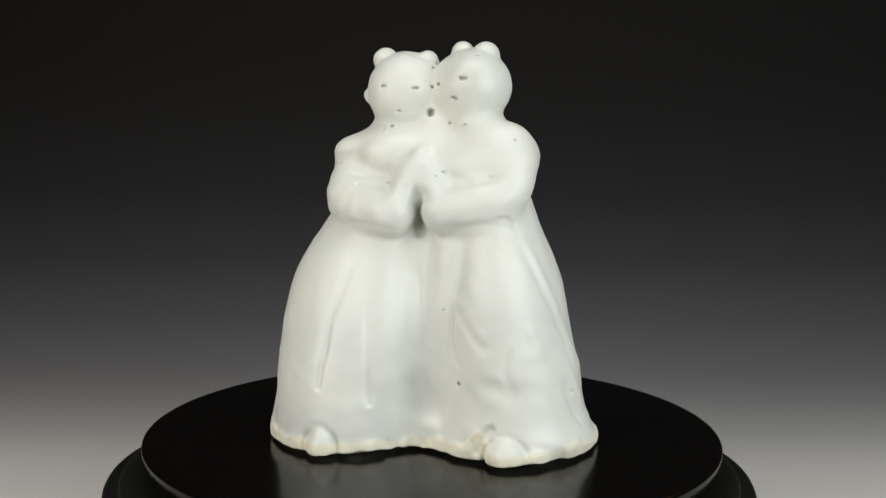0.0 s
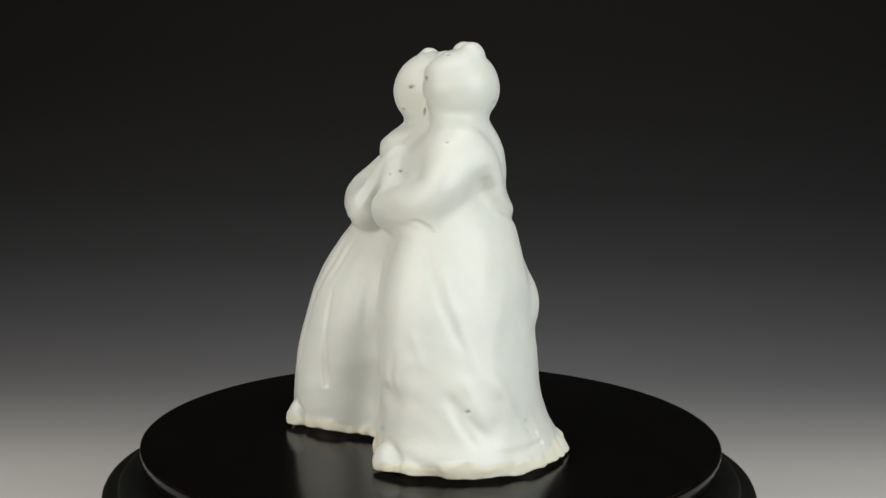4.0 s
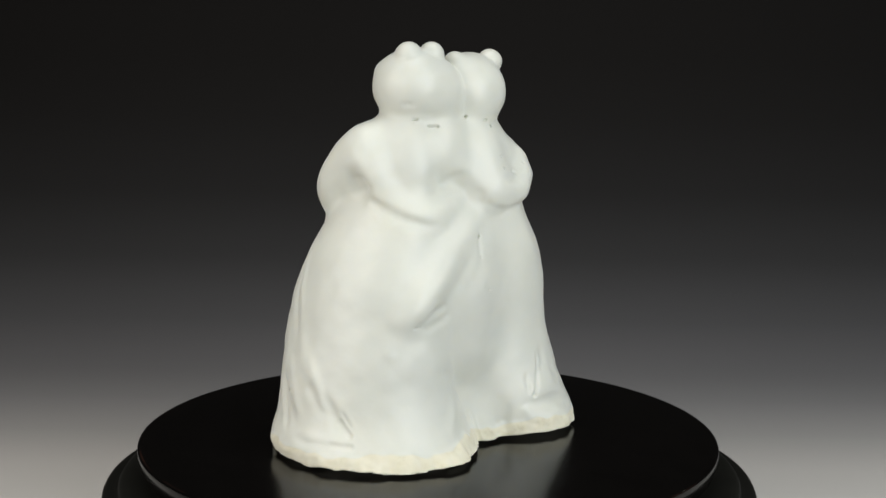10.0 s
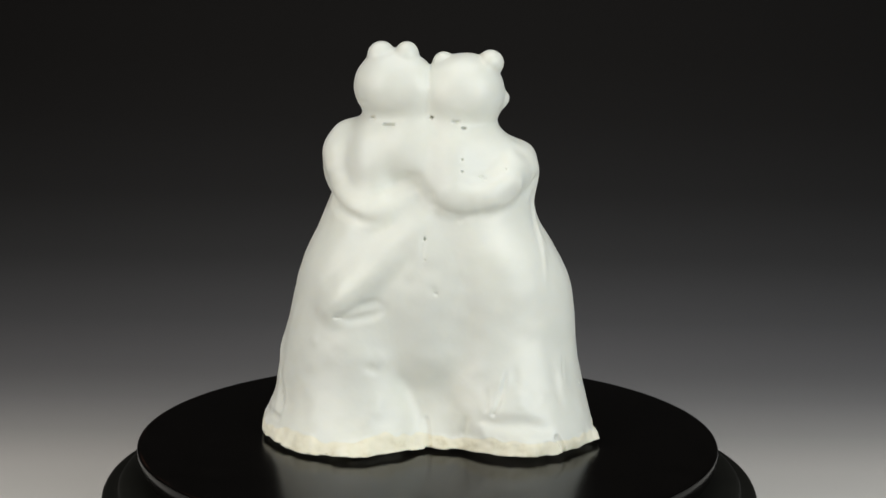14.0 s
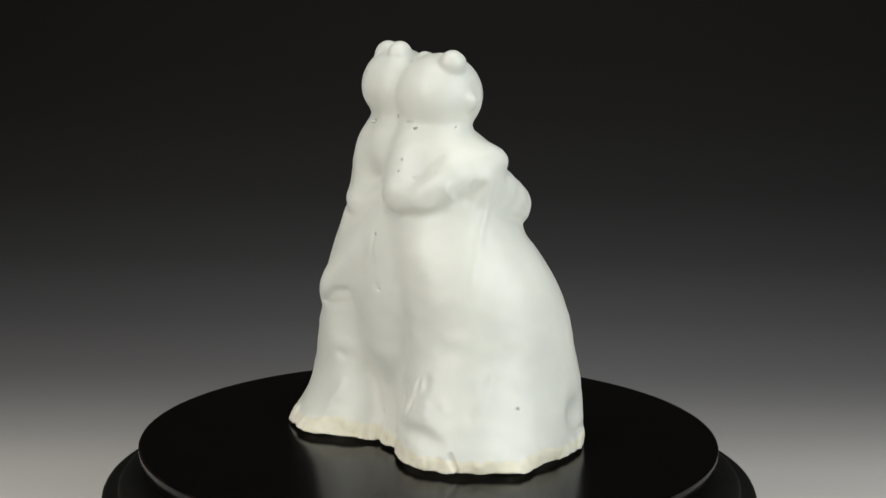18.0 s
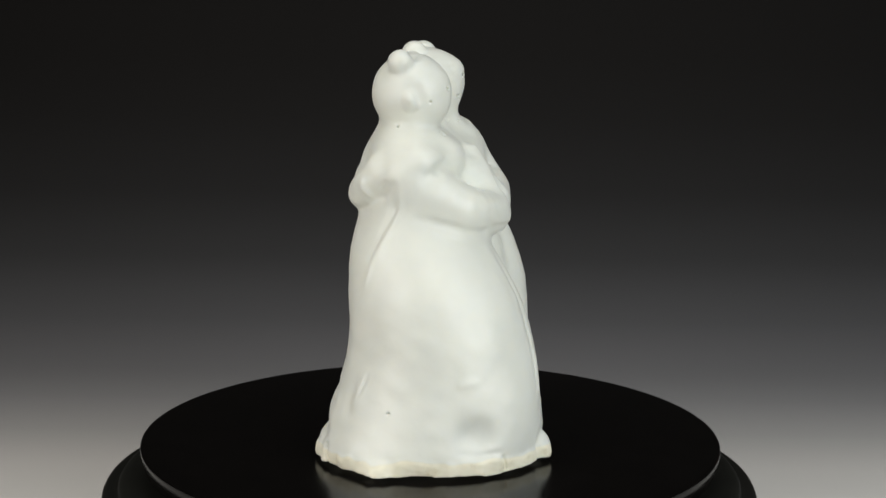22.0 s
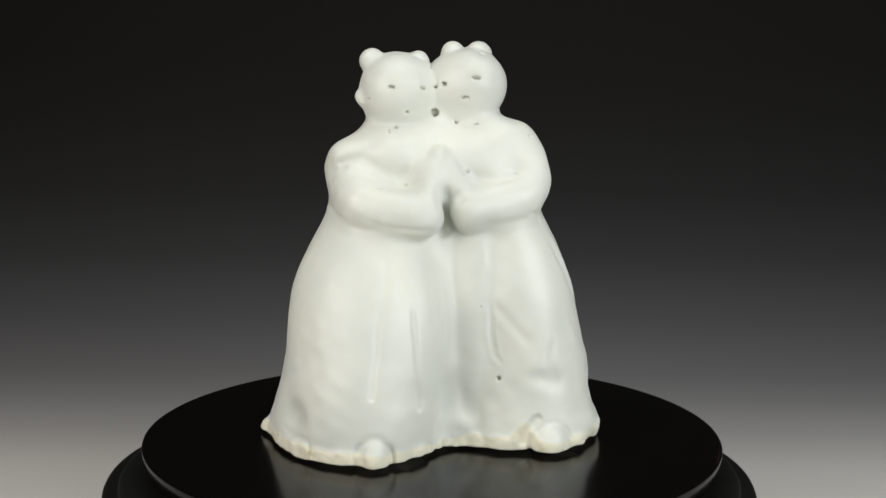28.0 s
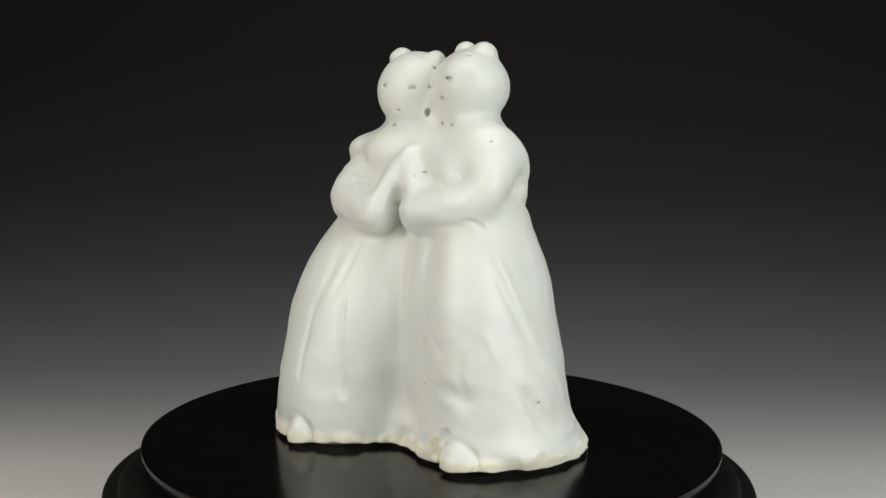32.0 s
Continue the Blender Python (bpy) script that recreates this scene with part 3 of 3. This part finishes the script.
def bare_form(P):
    """The modelled clay before creases and pits."""
    span = P.min(0), P.max(0)
    d = soft_union(stacked(P, SECTIONS_A), stacked(P, SECTIONS_B), 0.005)
    d = soft_union(d, stacked(P, SECTIONS_C), 0.007)
    heads = [soft_union(ovoid(P, *mass[:2]), ovoid(P, *hair), 0.004) for mass, hair in zip(MASSES, HAIR)]
    d = soft_union(d, soft_union(*heads, 0.0015), 0.004)
    for centre, axes, k in FEET:
        i = near(P, span, np.subtract(centre, axes), np.add(centre, axes), 10)
        if len(i) == 0:
            continue
        toe = ovoid(P[i], centre, axes)
        d[i] = soft_union(d[i] + 0.0022 * np.exp(-((toe - 0.0016) / 0.0018) ** 2) * np.clip((0.016 - P[i, 2]) / 0.008, 0.2, 1), toe, 0.0008)
    for centre, axes, k in MASSES[2:] + CHESTS + FLARES:
        i = near(P, span, np.subtract(centre, axes), np.add(centre, axes), 14)
        if len(i) == 0:
            continue
        d[i] = soft_union(d[i], ovoid(P[i], centre, axes), k / 1000)
    for points, k in ARM_SHAPES:
        pts = np.array(points, float)
        i = near(P, span, pts[:, :3].min(0) - pts[:, 3].max(), pts[:, :3].max(0) + pts[:, 3].max(), 16)
        if len(i) == 0:
            continue
        d[i] = soft_union(d[i], limb(P[i], points), k / 1000)
    return d


def slope_of(form, P, e=0.0006):
    g = np.zeros_like(P)
    for s in ((1, -1, -1), (-1, -1, 1), (-1, 1, -1), (1, 1, 1)):
        g += np.array(s) * form(P + np.array(s) * e)[:, None]
    return g / (4 * e)


def onto(form, P, times=4):
    """Points drawn onto the surface of a form."""
    P = np.array(P, float)
    for _ in range(times):
        g = slope_of(form, P)
        P = P - g * np.clip(form(P), -0.006, 0.006)[:, None] / ((g * g).sum(1)[:, None] + 1e-9)
    return P


CREASE_LINES = []
PIT_SPOTS = []


def settle_marks():
    """Lay the creases and pits on the clay's surface."""
    paths = []
    for points, r, depth, soft in CREASES:
        pts = np.array(points, float) / 1000
        paths.append(np.concatenate([np.linspace(p, q, 3)[:-1] for p, q in zip(pts[:-1], pts[1:])] + [pts[-1:]]))
    laid = onto(bare_form, np.concatenate(paths))
    for (points, r, depth, soft), line in zip(CREASES, np.split(laid, np.cumsum([len(p) for p in paths])[:-1])):
        CREASE_LINES.append((line, r / 1000, depth / 1000, soft / 1000))
    spots = onto(bare_form, np.array([p[:3] for p in PITS]) / 1000)
    for (x, y, z, r, long), spot, out in zip(PITS, spots, slope_of(bare_form, spots)):
        side = np.array((-out[1], out[0], 0)) / (np.hypot(out[0], out[1]) + 1e-9)
        PIT_SPOTS.append((spot, side, -out / np.linalg.norm(out), r / 1000, long / 1000))


def clay_form(P):
    span = P.min(0), P.max(0)
    d = bare_form(P)
    for line, r, depth, soft in CREASE_LINES:
        i = near(P, span, line.min(0) * 1000, line.max(0) * 1000, 1000 * (2.5 * r + 0.004))
        if len(i) == 0:
            continue
        w = np.full(len(i), 1.0)
        n = len(line)
        short = np.linalg.norm(line[-1] - line[0]) < 0.009 and r > 0.002
        crack = depth > 1.2 * r
        taper = np.zeros(len(i))
        for k in range(n - 1):
            ax = line[k + 1] - line[k]
            t = np.clip(((P[i] - line[k]) @ ax) / (ax @ ax + 1e-12), 0, 1)
            far = np.linalg.norm(P[i] - line[k] - t[:, None] * ax, axis=1)
            along = (k + t) / (n - 1)
            ends = 4 * along if crack else 3 * np.minimum(along, 1 - along)
            taper = np.where(far < w, 1.0 if short else np.clip(ends, 0.02, 1), taper)
            w = np.minimum(w, far)
        taper = taper * taper * (3 - 2 * taper)
        d[i] += depth * taper * np.exp(-(w / r) ** 2) - soft * taper * np.exp(-((w - 2.0 * r) / r) ** 2)
    d += 0.00042 * ripple(P, 0.036, 3) * (0.5 + 0.5 * np.clip((0.16 - P[:, 2]) / 0.03, 0, 1)) + 0.00011 * ripple(P, 0.013, 4)
    # the unglazed lip of the hem: a ragged slab edge that stands a little proud
    low = np.where(P[:, 2] < 0.022)[0]
    if len(low):
        Q = P[low]
        flat = Q * np.array((1, 1, 0.25))
        lip = 1 / (1 + np.exp(np.clip((Q[:, 2] - hem_height(Q)) / 0.0006, -30, 30)))
        d[low] -= lip * (0.0007 + 0.0007 * ripple(flat, 0.020, 5) + 0.00032 * ripple(flat, 0.008, 6) + 0.00010 * ripple(Q, 0.0045, 7) + 0.00025 * np.tanh(3 * ripple(flat, 0.017, 21)))
        # the warped edge clears the platter; the figurine stands on the ring of clay further in
        lift = np.clip((d[low] + 0.009) / 0.006, 0, 1)
        under = lift * (0.0022 + 0.0008 * ripple(flat, 0.030, 8) + 0.0004 * ripple(flat, 0.011, 9))
        d[low] = np.maximum(d[low], under - Q[:, 2])
    for spot, side, inward, r, long in PIT_SPOTS:
        i = near(P, span, spot * 1000, spot * 1000, 1000 * (r + long) + 3)
        if len(i) == 0:
            continue
        q = P[i] - spot
        q = q - np.clip(q @ side, -long, long)[:, None] * side
        q = q - np.clip(q @ inward, -0.0005, min(0.0036, max(0.0, 3.5 * r - 0.00075)))[:, None] * inward
        d[i] = -soft_union(-d[i], np.linalg.norm(q, axis=1) - r - 0.0001, 0.0003)
    return d


def skin(form, low, high, step, coarse=4):
    """Vertices and four-sided faces of a form's surface, on a grid of that step."""
    big = step * coarse
    n = np.ceil((np.array(high) - low) / big).astype(int)
    grid = np.stack(np.meshgrid(*[low[k] + (np.arange(n[k]) + 0.5) * big - step / 2 for k in range(3)], indexing="ij"), -1)
    rough = form(grid.reshape(-1, 3)).reshape(n)
    close = np.abs(rough) < big * 1.7
    F = rough.repeat(coarse, 0).repeat(coarse, 1).repeat(coarse, 2)
    idx = np.argwhere(close.repeat(coarse, 0).repeat(coarse, 1).repeat(coarse, 2))
    block = idx // (coarse * 5)
    order = np.lexsort(block.T)
    idx, block = idx[order], block[order]
    breaks = np.where((np.diff(block, axis=0) != 0).any(1))[0] + 1
    for part in np.split(idx, breaks):
        F[tuple(part.T)] = form(np.array(low) + part * step)
    inside = F < 0
    corners = [(i, j, k) for i in (0, 1) for j in (0, 1) for k in (0, 1)]
    m = np.array(F.shape) - 1
    cut = lambda A, c: A[c[0]:c[0] + m[0], c[1]:c[1] + m[1], c[2]:c[2] + m[2]]
    count = sum(cut(inside, c).astype(np.int8) for c in corners)
    cells = np.argwhere((count > 0) & (count < 8))
    total, hits = np.zeros((len(cells), 3)), np.zeros(len(cells))
    for c in corners:
        for ax in range(3):
            if c[ax]:
                continue
            e = list(c)
            e[ax] = 1
            fa, fb = F[tuple((cells + c).T)], F[tuple((cells + e).T)]
            x = (fa < 0) != (fb < 0)
            t = np.where(x, fa / np.where(x, fa - fb, 1), 0)
            total += np.where(x[:, None], np.array(c) + t[:, None] * (np.array(e) - c), 0)
            hits += x
    verts = np.array(low) + (cells + total / hits[:, None]) * step
    number = np.full(m, -1)
    number[tuple(cells.T)] = np.arange(len(cells))
    faces = []
    for ax in range(3):
        o1, o2 = [np.eye(3, dtype=int)[(ax + k) % 3] for k in (1, 2)]
        step_to = np.eye(3, dtype=int)[ax]
        A = inside[tuple(slice(0, -1) if k == ax else slice(1, -1) for k in range(3))]
        B = inside[tuple(slice(1, None) if k == ax else slice(1, -1) for k in range(3))]
        e = np.argwhere(A != B) + 1 - step_to
        flip = inside[tuple(e.T)]
        quad = np.stack([number[tuple((e - s).T)] for s in (o1 + o2, o2, 0 * o1, o1)], 1)
        quad = np.where(flip[:, None], quad, quad[:, ::-1])
        faces.append(quad[(quad >= 0).all(1)])
    return verts, np.concatenate(faces)


# ---- building ----
def linked(name, verts, faces, mat, smooth=True, parent=None):
    me = bpy.data.meshes.new(name)
    me.from_pydata(verts, [], faces)
    me.materials.append(mat)
    me.polygons.foreach_set("use_smooth", [smooth] * len(me.polygons))
    ob = new(name, me)
    ob.parent = parent
    return ob


def turned(profile, steps=160, offset=(0, 0)):
    """A form turned on a lathe from (radius, height) pairs in mm, listed from the top axis to the bottom axis."""
    verts, faces, rings = [], [], []
    for r, z in profile:
        if r == 0:
            rings.append([len(verts)])
            verts.append((offset[0], offset[1], z / 1000))
        else:
            rings.append(list(range(len(verts), len(verts) + steps)))
            verts += [(offset[0] + r / 1000 * math.cos(2 * math.pi * k / steps), offset[1] + r / 1000 * math.sin(2 * math.pi * k / steps), z / 1000)
                      for k in range(steps)]
    for p, q in zip(rings[:-1], rings[1:]):
        for k in range(steps):
            n = (k + 1) % steps
            if len(p) == 1:
                faces.append((p[0], q[k], q[n]))
            elif len(q) == 1:
                faces.append((p[k], q[0], p[n]))
            else:
                faces.append((p[k], q[k], q[n], p[n]))
    return verts, faces


TABLE = -0.078

# the studio closed round the set
def room():
    w, d0, d1, floor, top, th = 2.4, -2.6, 2.2, -0.85, 2.2, 0.12
    def slab(name, lo, hi):
        x0, y0, z0 = lo
        x1, y1, z1 = hi
        v = [(x, y, z) for x in (x0, x1) for y in (y0, y1) for z in (z0, z1)]
        f = [(0, 1, 3, 2), (4, 6, 7, 5), (0, 4, 5, 1), (2, 3, 7, 6), (0, 2, 6, 4), (1, 5, 7, 3)]
        return tagged(linked(name, v, f, PAINT, False), kind="structure")
    tagged(slab("floor", (-w, d0, floor - th), (w, d1, floor)), "dark grey painted studio floor")
    tagged(slab("ceiling", (-w, d0, top), (w, d1, top + th)), "dark grey painted studio ceiling")
    tagged(slab("wall_left", (-w - th, d0, floor), (-w, d1, top)), "dark grey painted studio wall")
    tagged(slab("wall_right", (w, d0, floor), (w + th, d1, top)), "dark grey painted studio wall")
    tagged(slab("wall_back", (-w, d1, floor), (w, d1 + th, top)), "dark grey painted studio wall")
    tagged(slab("wall_front", (-w, d0 - th, floor), (w, d0, top)), "dark grey painted studio wall")
    tagged(slab("plinth", (-0.9, -0.42, floor), (0.9, 0.5, TABLE - 0.004)), "dark plinth under the backdrop sheet")


room()

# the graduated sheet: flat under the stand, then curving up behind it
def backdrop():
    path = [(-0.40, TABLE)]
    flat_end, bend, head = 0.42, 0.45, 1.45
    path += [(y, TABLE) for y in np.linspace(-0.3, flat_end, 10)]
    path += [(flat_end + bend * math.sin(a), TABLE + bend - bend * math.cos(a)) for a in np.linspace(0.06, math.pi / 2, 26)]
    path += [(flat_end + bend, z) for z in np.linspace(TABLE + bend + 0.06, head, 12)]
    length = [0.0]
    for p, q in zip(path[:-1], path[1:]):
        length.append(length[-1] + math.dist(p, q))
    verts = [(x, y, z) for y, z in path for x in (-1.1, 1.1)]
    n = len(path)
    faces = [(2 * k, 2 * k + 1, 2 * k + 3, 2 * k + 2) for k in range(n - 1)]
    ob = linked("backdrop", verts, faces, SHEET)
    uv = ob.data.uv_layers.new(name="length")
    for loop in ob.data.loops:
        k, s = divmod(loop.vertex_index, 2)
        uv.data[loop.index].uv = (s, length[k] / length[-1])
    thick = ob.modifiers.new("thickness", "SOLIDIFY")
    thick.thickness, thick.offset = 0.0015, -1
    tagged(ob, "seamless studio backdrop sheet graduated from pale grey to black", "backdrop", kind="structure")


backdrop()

# the turned black stand: a fixed moulded base and a platter that turns on it
def stand():
    base = new("display_stand")
    tagged(base, "round black lacquered wooden display stand with moulded rim", "display stand")
    v, f = turned([(0, -17), (155, -17), (158, -17.3), (160, -18.2), (160.9, -19.6), (161.1, -22), (162, -23.2), (164, -23.0), (166.5, -22.6),
                   (168.3, -23.2), (169.2, -25), (169.3, -27.5), (168.4, -30.5), (166, -33), (162, -35), (158, -37.5), (156, -41), (155, -46), (155, -52),
                   (157, -58), (161, -62), (166, -65), (168.5, -68), (169.3, -72), (168.5, -76), (166, -78), (0, -78)])
    ring = linked("moulded_base", v, f, BASE_BLACK, True, base)
    v, f = turned([(0, -14.4), (40, -14.4), (40, -17), (0, -17)], 64)
    linked("bearing", v, f, BASE_BLACK, False, base)
    top = new("turntable_platter")
    tagged(top, "round black glossy lacquered turntable platter with undercut rim", "turntable")
    v, f = turned([(0, 0), (147.5, 0), (149.2, -0.08), (149.8, -0.3), (150, -0.8), (150, -2.0), (149.3, -6.5), (147.9, -10.2), (147.2, -10.9), (145.8, -11.2), (136, -11.3), (0, -11.3)],
                  220, (0.0011, -0.0004))
    linked("disc", v, f, BLACK, True, top)
    v, f = turned([(0, -11.3), (130, -11.3), (131.5, -11.8), (131.5, -13.8), (130.5, -14.4), (0, -14.4)], 120, (0.0011, -0.0004))
    linked("underside_boss", v, f, BLACK, True, top)
    bm = bmesh.new()
    bmesh.ops.create_icosphere(bm, subdivisions=1, radius=0.0003)
    bmesh.ops.transform(bm, matrix=Matrix.Translation((0.0262, 0.1472, 0.0)) @ Matrix.Diagonal((1.3, 0.8, 0.6, 1)), verts=bm.verts)
    me = bpy.data.meshes.new("glaze_crumb")
    bm.to_mesh(me)
    bm.free()
    me.materials.append(GLAZE)
    crumb = new("glaze_crumb", me)
    crumb.parent = top
    tagged(crumb, "tiny white crumb of clay on the rim")
    return top


platter = stand()


def figurine():
    settle_marks()
    verts, quads = skin(clay_form, (-0.105, -0.085, -0.004), (0.105, 0.085, 0.208), GRAIN)
    ob = linked("figurine", verts.tolist(), quads.tolist(), GLAZE)
    bare = ob.data.attributes.new("glaze", "FLOAT", "POINT")
    bare.data.foreach_set("value", np.clip((verts[:, 2] - hem_height(verts)) / 0.0008 + 0.5, 0, 1).astype(np.float32))
    tagged(ob, "white glazed pottery figurine of two embracing dancers, unglazed cream hem", "figurine")
    return ob


GRAIN = 0.00064
dancers = figurine()


def motions():
    # the platter turns clockwise at a steady rate after a slightly slower start
    turns = [(0, 0.0), (3.5, -40.95), (7, -82.1), (11, -129.4), (14.5, -171.05), (17, -200.85), (21, -248.5), (25.5, -302.15), (28, -331.98), (32, -379.8)]
    for thing in (platter, dancers):
        walk(thing, [(t, pose(0, 0, 0, 0, 0, a)) for t, a in turns])


motions()
